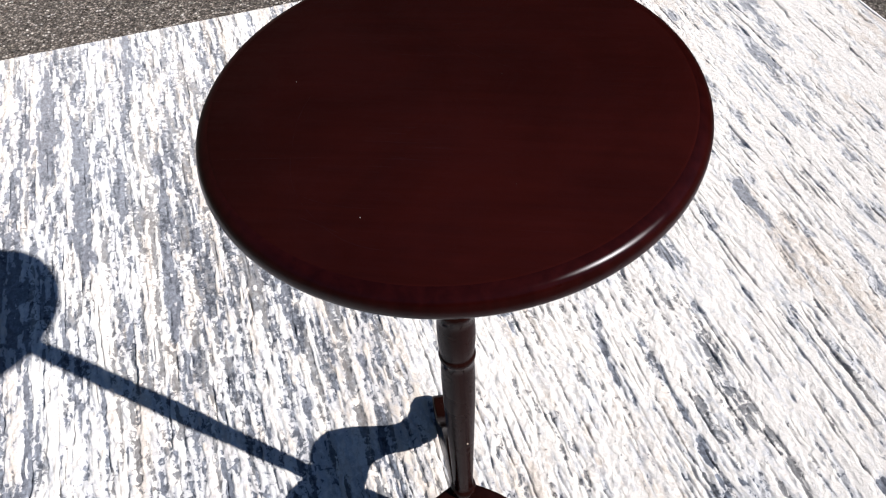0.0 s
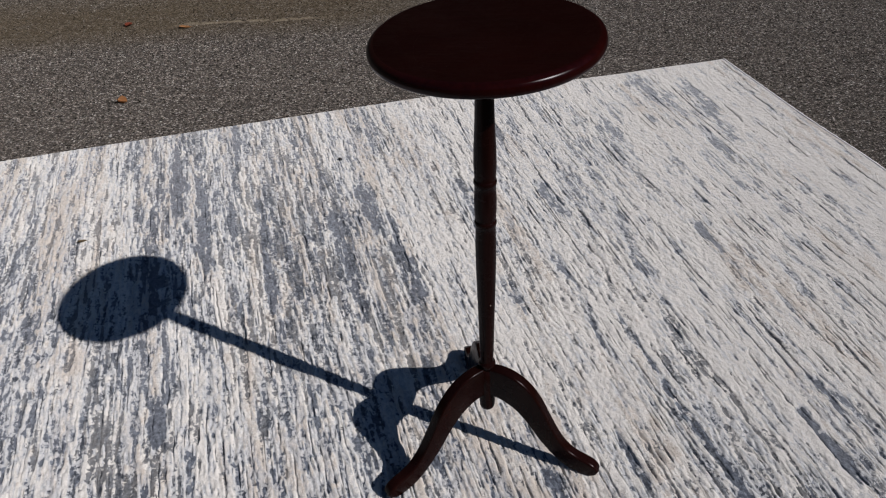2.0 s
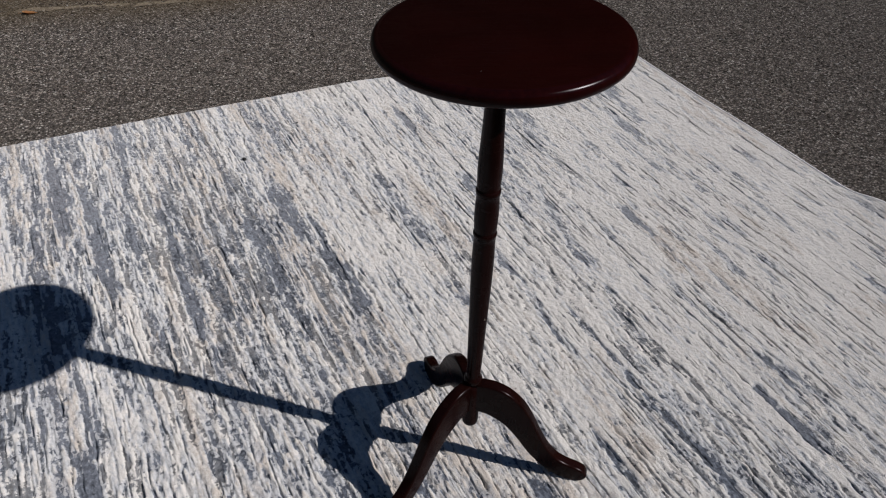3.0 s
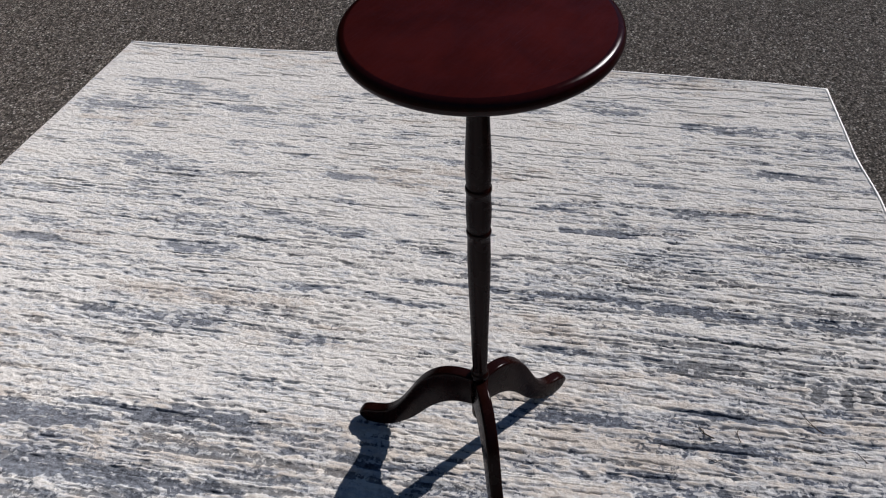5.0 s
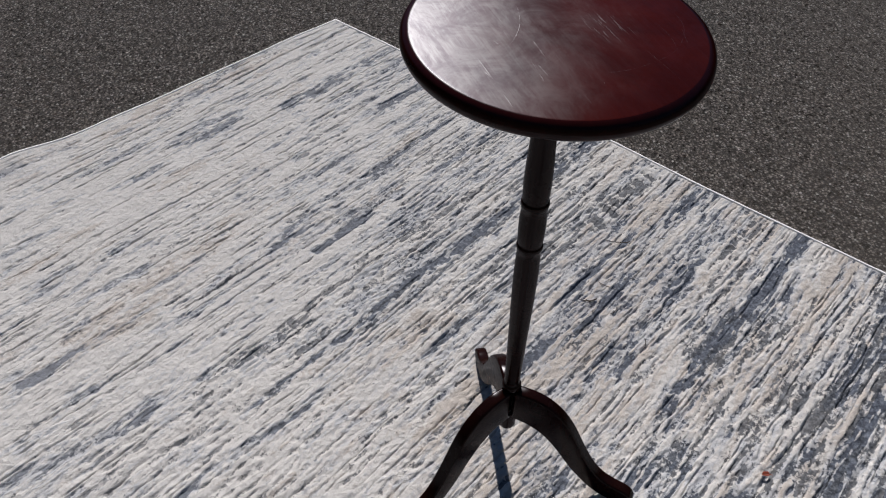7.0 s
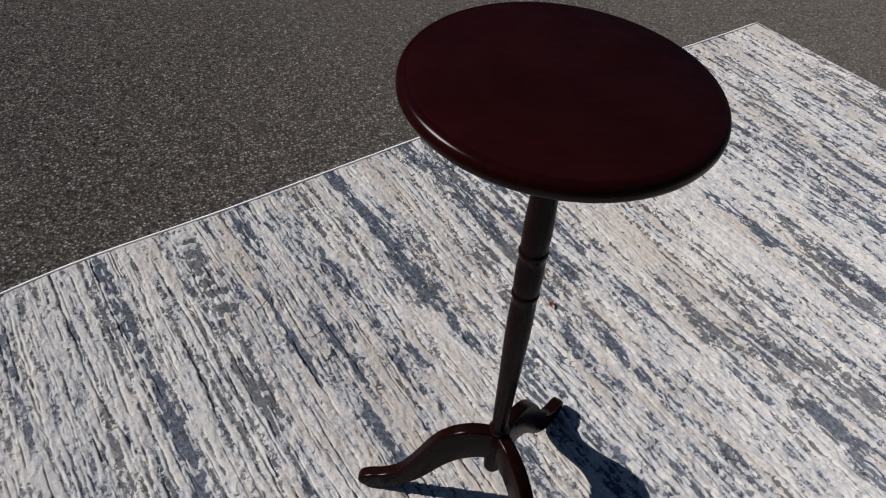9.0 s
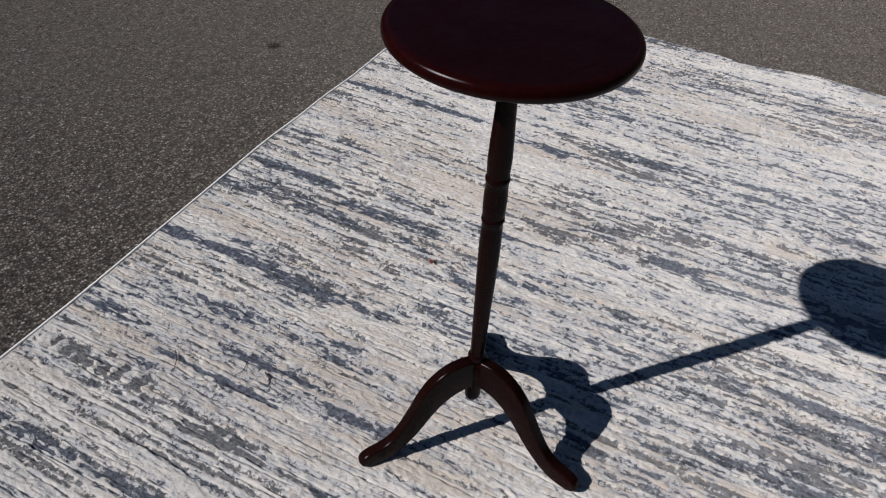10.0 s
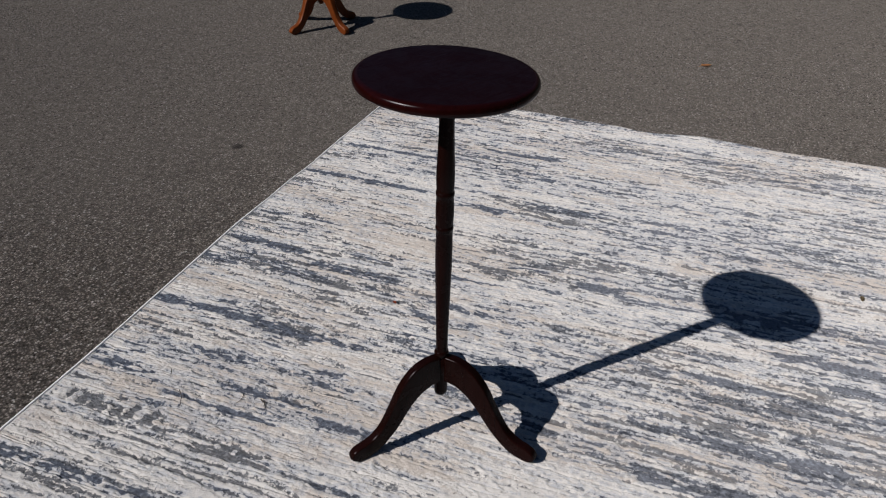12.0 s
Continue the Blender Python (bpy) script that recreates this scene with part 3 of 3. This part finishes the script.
def streaked(u, v):
    """Dye fields (blue, tan, charcoal), the charcoal with shade painted into the cuts, and pile height over the rug."""
    wob = 0.007 * (lattice(u, v, 0.22, 0.10, 3) - 0.5) + 0.0025 * (lattice(u, v, 0.04, 0.03, 4) - 0.5) + 0.0016 * (lattice(u, v, 0.010, 0.012, 5) - 0.5)
    w = v + wob
    # woven rows of uneven width, each with its own run of colour
    place = w / 0.0120 + 2.2 * (lattice(u * 0, v, 1.0, 0.043, 41) - 0.5) + 0.9 * (lattice(u, v, 0.30, 0.03, 43) - 0.5)
    row = np.floor(place) * 0.0120
    along = lattice(u, row, 0.15, 0.0120, 17)
    broad = lattice(u, w, 0.50, 0.15, 11)
    streak = 0.6 * lattice(u, w, 0.16, 0.017, 12) + 0.4 * along
    dash = 0.5 * lattice(u, w, 0.045, 0.0060, 13) + 0.5 * lattice(u, w, 0.028, 0.0042, 18)
    blot = lattice(u, w, 0.012, 0.008, 14)
    # paler at the v = 0 end and round the middle, bluer along the low-u edge
    density = tabled(u, v)
    blue = 0.28 * broad + 0.58 * streak + 0.46 * dash + 0.22 * blot + 0.38 * density - 0.605
    for rows, gain, even in ((NAVY, 0.94, 0), (FLECK, 0.74, 0), (FADED, 0.46, 0.6)):
        for a, b, c, width in rows:
            inside = np.clip((u - a) / 0.05, 0, 1) * np.clip((b - u) / 0.05, 0, 1)
            core = np.exp(-((w - c) / (0.50 * width)) ** 2)
            blue = blue + gain * inside * core * (0.26 + 0.98 * dash + even * (0.8 - dash)) * (0.50 + 0.80 * blot)
    for a, b, c, width in CREAM:
        blue = blue - 0.30 * np.clip((u - a) / 0.04, 0, 1) * np.clip((b - u) / 0.04, 0, 1) * np.exp(-((w - c) / (0.6 * width)) ** 4)
    # pale mottling, shorter than the streaks
    blue = blue + 0.26 * np.clip(1.5 - v / 0.8, 0, 1) * np.clip((lattice(u, w, 0.055, 0.015, 20) - 0.60) * 5, 0, 1)
    # crowded short dashes towards the v = 2.76 end
    crowd = np.clip((v - 1.05) * 4, 0, 1)
    blue = blue + 0.20 * crowd * (dash - 0.47)
    # undyed tufts that break the streaks up
    blue = blue - 0.40 * np.clip((0.30 - lattice(u, w, 0.020, 0.0055, 19)) * 5, 0, 1)
    tan = 0.45 * lattice(u, w, 0.35, 0.07, 21) + 0.35 * lattice(u, w, 0.12, 0.014, 22) + 0.25 * lattice(u, w, 0.03, 0.012, 23)
    tan = tan - 0.16 * eased(v, [0, 0.8, 1.2, 2.8], [1, 1, 0, 0])
    coal = 0.26 * lattice(u, w, 0.40, 0.10, 31) + 0.46 * lattice(u, w, 0.12, 0.0070, 32) + 0.34 * lattice(u, w, 0.025, 0.0055, 33) + 0.18 * density - 0.215 - 0.05 * np.clip(1 - v / 0.9, 0, 1)
    coal = coal + 0.22 * crowd * (lattice(u, w, 0.030, 0.0055, 35) - 0.47)
    for a, b, c, width in HATCH:
        inside = np.clip((u - a) / 0.03, 0, 1) * np.clip((b - u) / 0.03, 0, 1) * np.exp(-((w - c) / (0.55 * width)) ** 4)
        coal = coal + 0.46 * inside * np.clip((lattice(u, w, 0.013, 0.022, 34) - 0.30) * 3, 0, 1)
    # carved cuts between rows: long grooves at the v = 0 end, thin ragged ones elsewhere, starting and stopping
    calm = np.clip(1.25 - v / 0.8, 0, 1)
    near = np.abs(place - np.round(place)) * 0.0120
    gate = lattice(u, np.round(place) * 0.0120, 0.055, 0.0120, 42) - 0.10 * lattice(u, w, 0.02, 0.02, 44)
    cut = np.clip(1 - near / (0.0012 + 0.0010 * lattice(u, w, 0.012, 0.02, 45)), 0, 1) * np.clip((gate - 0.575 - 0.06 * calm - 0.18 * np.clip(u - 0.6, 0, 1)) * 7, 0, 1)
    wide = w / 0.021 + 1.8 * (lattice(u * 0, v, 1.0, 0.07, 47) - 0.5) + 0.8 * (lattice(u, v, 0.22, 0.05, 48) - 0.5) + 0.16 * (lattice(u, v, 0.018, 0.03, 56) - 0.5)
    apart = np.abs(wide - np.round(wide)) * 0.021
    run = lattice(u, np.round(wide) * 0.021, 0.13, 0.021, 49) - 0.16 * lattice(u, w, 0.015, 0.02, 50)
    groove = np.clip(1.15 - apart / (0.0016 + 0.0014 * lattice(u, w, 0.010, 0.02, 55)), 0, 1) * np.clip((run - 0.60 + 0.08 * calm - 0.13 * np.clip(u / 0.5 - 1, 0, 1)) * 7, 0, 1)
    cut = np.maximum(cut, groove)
    low = np.clip((blue + 0.20 * (lattice(u, w, 0.008, 0.005, 15) - 0.5) - 0.50) * 8, 0, 1)
    sunk = np.clip((coal + 0.20 * (lattice(u, w, 0.008, 0.005, 16) - 0.5) - 0.50) * 8, 0, 1)
    height = -0.0042 * cut - (0.0026 - 0.0006 * calm) * np.maximum(low, sunk) + 0.0006 * (lattice(u, row, 0.06, 0.0120, 46) - 0.5)
    height = height + (1.08 - 0.38 * calm) * (0.0018 * (lattice(u, w, 0.009, 0.0075, 51) - 0.5) + 0.0016 * (lattice(u, w, 0.007, 0.0050, 53) - 0.5)) + 0.0012 * (lattice(u, w, 0.04, 0.014, 52) - 0.5)
    strength = 1 - (1 - eased(u, [0, 0.7, 1.2, 2.0], [1.0, 0.93, 0.74, 0.54]) * eased(v, [0, 0.5, 0.9, 2.8], [0.80, 0.86, 1.0, 1.0])) * eased(v, [0, 0.85, 1.25, 2.8], [1, 1, 0.72, 0.72])
    # the cut term paints the grooves' shade into the charcoal colour
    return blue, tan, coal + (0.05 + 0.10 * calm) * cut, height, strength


def rug_lift(u, v):
    """Low waves where the edges don't lie flat."""
    z = 0.0035 * (lattice(u, v, 0.5, 0.5, 61) - 0.5)
    z = z + 0.012 * np.exp(-((u - 0.95) / 0.08) ** 2) * np.exp(-np.clip(v + 0.04, 0, 9) / 0.05)
    z = z + 0.003 * np.exp(-((u - 1.13) / 0.08) ** 2) * np.exp(-np.clip(2.76 - v, 0, 9) / 0.05)
    return z


def grid_mesh(name, x, y, z, material):
    a, b = x.shape
    me = bpy.data.meshes.new(name)
    me.vertices.add(a * b)
    me.vertices.foreach_set("co", np.stack([x, y, z], -1).astype(np.float32).ravel())
    i = (np.arange(a - 1)[:, None] * b + np.arange(b - 1)[None, :]).ravel()
    quads = np.stack([i, i + b, i + b + 1, i + 1], -1).astype(np.int32)
    me.loops.add(quads.size)
    me.loops.foreach_set("vertex_index", quads.ravel())
    me.polygons.add(len(quads))
    me.polygons.foreach_set("loop_start", np.arange(0, quads.size, 4, dtype=np.int32))
    me.polygons.foreach_set("use_smooth", np.ones(len(quads), bool))
    me.update(calc_edges=True)
    me.materials.append(material)
    return me


def build_rug():
    rug = tagged(new("rug"), "cream rug with streaky faded blue and grey carved pile", "rug")
    s, t = np.meshgrid(np.linspace(0, 1, 600), np.linspace(0, 1, 2200), indexing="ij")
    u, v = rug_outline(s, t)
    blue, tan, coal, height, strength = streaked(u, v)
    edge = np.minimum(np.minimum(s * 2.0, (1 - s) * 2.0), np.minimum(t * 2.76, (1 - t) * 2.76))
    z = height * np.clip(edge / 0.012, 0.15, 1) + rug_lift(u, v) - 0.0012 * np.clip(1 - edge / 0.008, 0, 1) ** 2
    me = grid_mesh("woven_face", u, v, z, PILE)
    col = me.attributes.new("dye_and_shade", "FLOAT_COLOR", "POINT")
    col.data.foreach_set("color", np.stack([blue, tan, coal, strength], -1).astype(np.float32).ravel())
    face = tagged(new("woven_face", me), "carved streaky pile")
    face.parent = rug
    # woven backing: the sides and the underside of the rug
    k = np.linspace(0, 1, 120)
    side_s = np.concatenate([k, np.ones(120), k[::-1], np.zeros(120)])
    side_t = np.concatenate([np.zeros(120), k, np.ones(120), k[::-1]])
    bu, bv = rug_outline(side_s, side_t)
    lift = rug_lift(bu, bv)
    bm = bmesh.new()
    top = [bm.verts.new((x, y, h - 0.0035)) for x, y, h in zip(bu, bv, lift)]
    low = [bm.verts.new((x, y, GROUND_Z + 0.0005 + max(0.0, h - 0.002))) for x, y, h in zip(bu, bv, lift)]
    for j in range(len(top)):
        n = (j + 1) % len(top)
        if (top[j].co - top[n].co).length > 1e-6:
            bm.faces.new((top[j], low[j], low[n], top[n]))
    part("backing", bm, JUTE, rug, "woven jute-coloured rug backing", smooth=False)
    # stitched pale binding, one length along each edge
    for j in range(4):
        seg = range(120 * j, 120 * j + 120)
        stitched = j in (0, 3)
        bm = tube([(bu[q], bv[q], lift[q] - (0.0010 if stitched else 0.0062)) for q in seg], [(0.0031 if stitched else 0.0022) * (1 + 0.22 * noise.noise(Vector((q * 1.7, j, 0)))) for q in seg], 8)
        part("binding", bm, BINDING if stitched else JUTE, rug, "pale stitched edge binding" if stitched else "narrow sewn hem")
    rug.matrix_world = RUG_AT
    return rug


build_rug()

# ---- the small round table ----
LEG_TOP = [(.006, .184), (.030, .185), (.050, .180), (.067, .170), (.083, .154), (.097, .133), (.110, .107), (.123, .082), (.137, .060), (.152, .045), (.168, .037), (.184, .0325), (.196, .026), (.202, .017)]
LEG_LOW = [(.006, .124), (.026, .122), (.042, .116), (.057, .106), (.070, .093), (.082, .078), (.093, .062), (.105, .046), (.118, .032), (.133, .018), (.150, .007), (.170, .001), (.187, .000), (.198, .006)]


def build_table():
    table = tagged(new("pedestal_table"), "dark mahogany round pedestal table with three curved legs on rug", "side table")
    rim = [(0, -.0175), (.100, -.0175), (.1325, -.0175), (.1357, -.0168), (.1377, -.0150), (.1389, -.0124), (.1392, -.0098), (.1390, -.0073), (.1384, -.0051), (.1374, -.0033),
           (.1361, -.0020), (.1345, -.0011), (.1325, -.0004), (.1306, 0), (.1290, 0), (.1260, 0)] + [(.1 + .0045 * k, 0) for k in range(5, -1, -1)] + [(.08, 0), (0, 0)]
    top = part("tabletop", lathe(rim, 128), MAHOGANY_TOP, table, "round mahogany top with rounded edge and fine scratches")
    top.data.materials.append(MAHOGANY_RIM)
    for v in top.data.vertices:              # the top is warped down a little along its western side
        r = math.hypot(v.co.x, v.co.y)
        if v.co.z > -.008 and r > .095:
            v.co.z -= .0018 * ((r - .095) / .044) ** 2 * max(0.0, math.cos(math.atan2(v.co.y, v.co.x) - radians(195))) ** 1.5
    for face in top.data.polygons:
        face.material_index = int(math.hypot(face.center.x, face.center.y) > 0.1306)
    # the post leans a little and the top sits slightly askew on it
    top.matrix_basis = Matrix.Translation((-.0088, .0056, .7338)) @ Vector((0, 0, 1)).rotation_difference(Vector((-.0536, .0047, 1))).to_matrix().to_4x4()
    lean = Matrix.Translation((.0021, -.0007, .19)) @ Vector((0, 0, 1)).rotation_difference(Vector((-.0239, .0136, 1))).to_matrix().to_4x4() @ Matrix.Translation((0, 0, -.19))
    turned = [(0, .150), (.0105, .150), (.0105, .178)] + bead(.1900, .0138, .006, .0108) + [(.0104, .203), (.0112, .232), (.0123, .291), (.0136, .348), (.0145, .390), (.0147, .425), (.0141, .452)]
    turned += bead(.4655, .0154, .0038, .0138)[1:] + [(.0146, .474), (.0152, .487), (.0153, .503), (.0147, .516)]
    turned += bead(.5302, .0157, .0042, .0140)[1:] + [(.0147, .543), (.0152, .560), (.0147, .580), (.0135, .605), (.0126, .628), (.0120, .655), (.0118, .690), (.0120, .7225), (0, .7225)]
    part("post", lathe(turned, 40), MAHOGANY, table, "turned post with two beads").matrix_basis = lean
    hub = [(0, .0880), (.0080, .0880), (.0108, .0893), (.0122, .0925), (.0126, .099), (.0124, .150), (.0120, .1790), (0, .1795)]
    part("hub", lathe(hub, 40), MAHOGANY, table).matrix_basis = lean
    for k in range(3):
        leg = part("leg", sawn_leg(LEG_TOP, LEG_LOW, 0.0182, 0.0035), MAHOGANY, table, "curved cabriole leg")
        leg.rotation_euler.z = radians(-13.4 + 120 * k)
    chip = part("paint_chip", tube([(0, 0, 0), (0.0006, 0, 0.0014), (0, 0, 0.0030)], [0.0005, 0.0009, 0.0003]), CHIP, table, "tiny bare chip in the lacquer")
    chip.location = (0.0064, -0.0111, 0.322)
    return table


build_table()

# ---- the other stand, out on the asphalt ----
def build_stand():
    stand = tagged(new("wooden_stand"), "honey-coloured oak stand with four curved legs on asphalt", "side table")
    rim = [(0, .443), (.138, .443), (.148, .447), (.152, .453), (.148, .459), (.140, .462), (0, .462)]
    part("tabletop", lathe(rim, 72), HONEY, stand)
    turned = [(0, .11), (.013, .11), (.013, .20)] + bead(.212, .017, .006, .013) + [(.012, .24), (.015, .32), (.011, .385)] + bead(.400, .015, .005, .011) + [(.012, .4435), (0, .4435)]
    part("post", lathe(turned, 32), HONEY, stand)
    part("hub", lathe([(0, .118), (.014, .118), (.018, .123), (.018, .195), (0, .197)], 32), HONEY, stand)
    for k in range(4):
        leg = part("leg", sawn_leg([(x * .94, z * 1.06) for x, z in LEG_TOP], [(x * .94, z * 1.06) for x, z in LEG_LOW], 0.027, 0.005), HONEY, stand, "curved oak leg")
        leg.rotation_euler.z = radians(1 + 90 * k)
    stand.location = (-1.312, -2.268, GROUND_Z)
    return stand


build_stand()


# ---- fallen leaves, twigs and grit ----
def leaf(name, at, length, width, turn, curl, material, label):
    bm = bmesh.new()
    rows = []
    for k in range(9):
        s = k / 8
        half = width / 2 * math.sin(math.pi * min(0.999, 0.04 + 0.96 * s) ** 0.8) * (1 + 0.12 * math.sin(11 * s))
        row = []
        for j in range(5):
            q = j / 2 - 1
            row.append(bm.verts.new(((s - 0.5) * length, q * half, 0.0006 + curl * (q * q * half + 0.6 * (s - 0.5) ** 2 * length))))
        rows.append(row)
    for a, b in zip(rows, rows[1:]):
        for j in range(4):
            bm.faces.new((a[j], a[j + 1], b[j + 1], b[j]))
    bmesh.ops.solidify(bm, geom=list(bm.faces), thickness=0.0004)
    blade = part("blade", bm, material, tagged(new(name), label, "leaf"))
    thing = blade.parent
    part("stalk", tube([(-length * 0.5, 0, 0.001), (-length * 0.66, 0.001, 0.0014), (-length * 0.8, 0.003, 0.001)], [0.0005, 0.0005, 0.0004]), material, thing)
    thing.matrix_world = pose(*at, 0, 0, turn)
    return thing


leaf("fallen_leaf", (-1.283, 1.090, GROUND_Z + .001), 0.037, 0.030, -12, 1.0, LEAF_TAN, "curled orange-tan dry leaf lying on asphalt")
leaf("fallen_leaf", (-1.572, 1.670, GROUND_Z + .001), 0.034, 0.028, 75, 0.7, LEAF_RED, "small red-brown leaf lying on the silt")
leaf("fallen_leaf", (-1.347, 1.674, GROUND_Z + .001), 0.050, 0.018, 5, 0.7, LEAF_TAN, "thin orange-tan leaf lying on the silt")
leaf("fallen_leaf", (-2.157, -0.711, GROUND_Z + .001), 0.050, 0.024, 150, 0.4, LEAF_TAN, "orange-tan oak leaf lying flat on asphalt")
leaf("fallen_leaf", (-1.010, 0.405, 0.001), 0.022, 0.011, 25, 0.4, LEAF_DULL, "dull olive-brown leaf scrap on the rug")
leaf("fallen_leaf", (-0.176, -0.364, 0.001), 0.013, 0.009, 70, 0.5, LEAF_RED, "tiny rust-red leaf scrap on the rug")


def lump(name, at, size, seed, material, label, category):
    bm = bmesh.new()
    bmesh.ops.create_icosphere(bm, subdivisions=2, radius=size)
    rng = random.Random(seed)
    off = Vector((rng.random() * 9, rng.random() * 9, rng.random() * 9))
    for v in bm.verts:
        v.co *= 1 + 0.45 * noise.noise(v.co / size * 1.3 + off)
        v.co.z *= 0.7
    ob = new(name, mesh_of(name, bm, material))
    ob.location = Vector(at) + Vector((0, 0, size * 0.5))
    return tagged(ob, label, category)


lump("seed", (-0.508, 0.846, 0), 0.0052, 1, SEED, "small black seed lying on the rug", "seed")
lump("seed", (-0.401, 1.031, 0), 0.0025, 2, SEED, "very small black seed on the rug", "seed")
lump("seed", (-0.641, -0.240, 0), 0.0025, 3, SEED, "very small black seed on the rug", "seed")
lump("seed", (0.651, -0.066, 0), 0.0022, 4, SEED, "very small black seed on the rug", "seed")
lump("dark_pebble", (0.994, -0.646, GROUND_Z), 0.0065, 5, SEED, "dark pebble lying on asphalt", "pebble")


def twig(at, length, turn, bend, thick, label, forks=1, seed=0):
    thing = tagged(new("twig"), label, "twig")
    rng = random.Random(seed)
    pts = [((k / 6 - 0.5) * length, bend * math.sin(k / 6 * 3.0) + rng.uniform(-1, 1) * length * 0.02, 0.0015 + 0.0015 * rng.random()) for k in range(7)]
    part("stem", tube(pts, [thick * (1 - 0.09 * k) for k in range(7)], 5), TWIG, thing)
    for j in range(forks):
        p = Vector(pts[2 + j % 4])
        d = Vector((math.cos(0.6), (-1) ** j * math.sin(0.6), 0.15)) * length * 0.28
        part("side_shoot", tube([p, p + d * 0.5 + Vector((0, 0.001, 0.001)), p + d], [thick * 0.7, thick * 0.55, thick * 0.3], 5), TWIG, thing)
    thing.matrix_world = pose(*at, 0, 0, turn)
    return thing


twig((0.357, -0.426, 0.0), 0.048, 62, 0.004, 0.0011, "thin dark dry twig on the rug", 1, 1)
twig((0.241, -0.290, 0.0), 0.034, 70, 0.005, 0.0013, "small forked dark twig on the rug", 2, 2)
twig((0.200, -0.320, 0.0), 0.026, 115, 0.004, 0.0008, "fine broken twig on the rug", 1, 3)
twig((0.267, -0.338, 0.0), 0.030, 20, 0.005, 0.0008, "fine curved twig on the rug", 1, 4)
twig((0.111, -0.329, 0.0), 0.024, 140, 0.003, 0.0007, "fine broken twig on the rug", 0, 5)
twig((0.335, -0.510, 0.0), 0.022, 60, 0.002, 0.0009, "short dark twig on the rug", 0, 6)


def build_grit():
    """Loose pale grit over the asphalt round the rug."""
    rng = random.Random(8)
    bm = bmesh.new()
    into = RUG_AT.inverted()
    made = 0
    while made < 520:
        x, y = rng.uniform(-3.6, 3.4), rng.uniform(-3.8, 3.8)
        q = into @ Vector((x, y, 0))
        if -0.11 < q.x < 2.05 and -0.06 < q.y < 2.86:
            continue
        r = rng.uniform(0.0012, 0.0034) * (1.0 if rng.random() < 0.9 else 1.5)
        at = Matrix.Translation((x, y, GROUND_Z + r * 0.45)) @ Euler((rng.random() * 6, rng.random() * 6, rng.random() * 6)).to_matrix().to_4x4() @ Matrix.Diagonal((r * rng.uniform(0.8, 1.5), r, r * rng.uniform(0.6, 1), 1))
        bmesh.ops.create_icosphere(bm, subdivisions=1, radius=1, matrix=at)
        made += 1
    grit = new("grit", mesh_of("grit", bm, STONE, smooth=False))
    return tagged(grit, "loose pale grit scattered over the asphalt", "grit", kind="stuff")


build_grit()


def build_crumbs():
    """Dark crumbs of old leaves lodged along the silt."""
    rng = random.Random(21)
    bm = bmesh.new()
    turn = Matrix.Rotation(radians(18.3), 4, "Z")
    for k in range(170):
        near = turn @ Vector((rng.uniform(-2.6, 0.4), rng.gauss(2.10, 0.10), 0))
        r = rng.uniform(0.0022, 0.0060)
        at = Matrix.Translation((near.x, near.y, GROUND_Z + r * 0.3)) @ Matrix.Rotation(rng.random() * 6.28, 4, "Z") @ Matrix.Diagonal((r * rng.uniform(1.0, 2.4), r * rng.uniform(0.5, 1.0), r * 0.45, 1))
        bmesh.ops.create_icosphere(bm, subdivisions=1, radius=1, matrix=at)
    crumbs = new("leaf_crumbs", mesh_of("leaf_crumbs", bm, TWIG, smooth=False))
    return tagged(crumbs, "dark crumbs of old leaves lying along the silt", "leaf litter", kind="stuff")


build_crumbs()
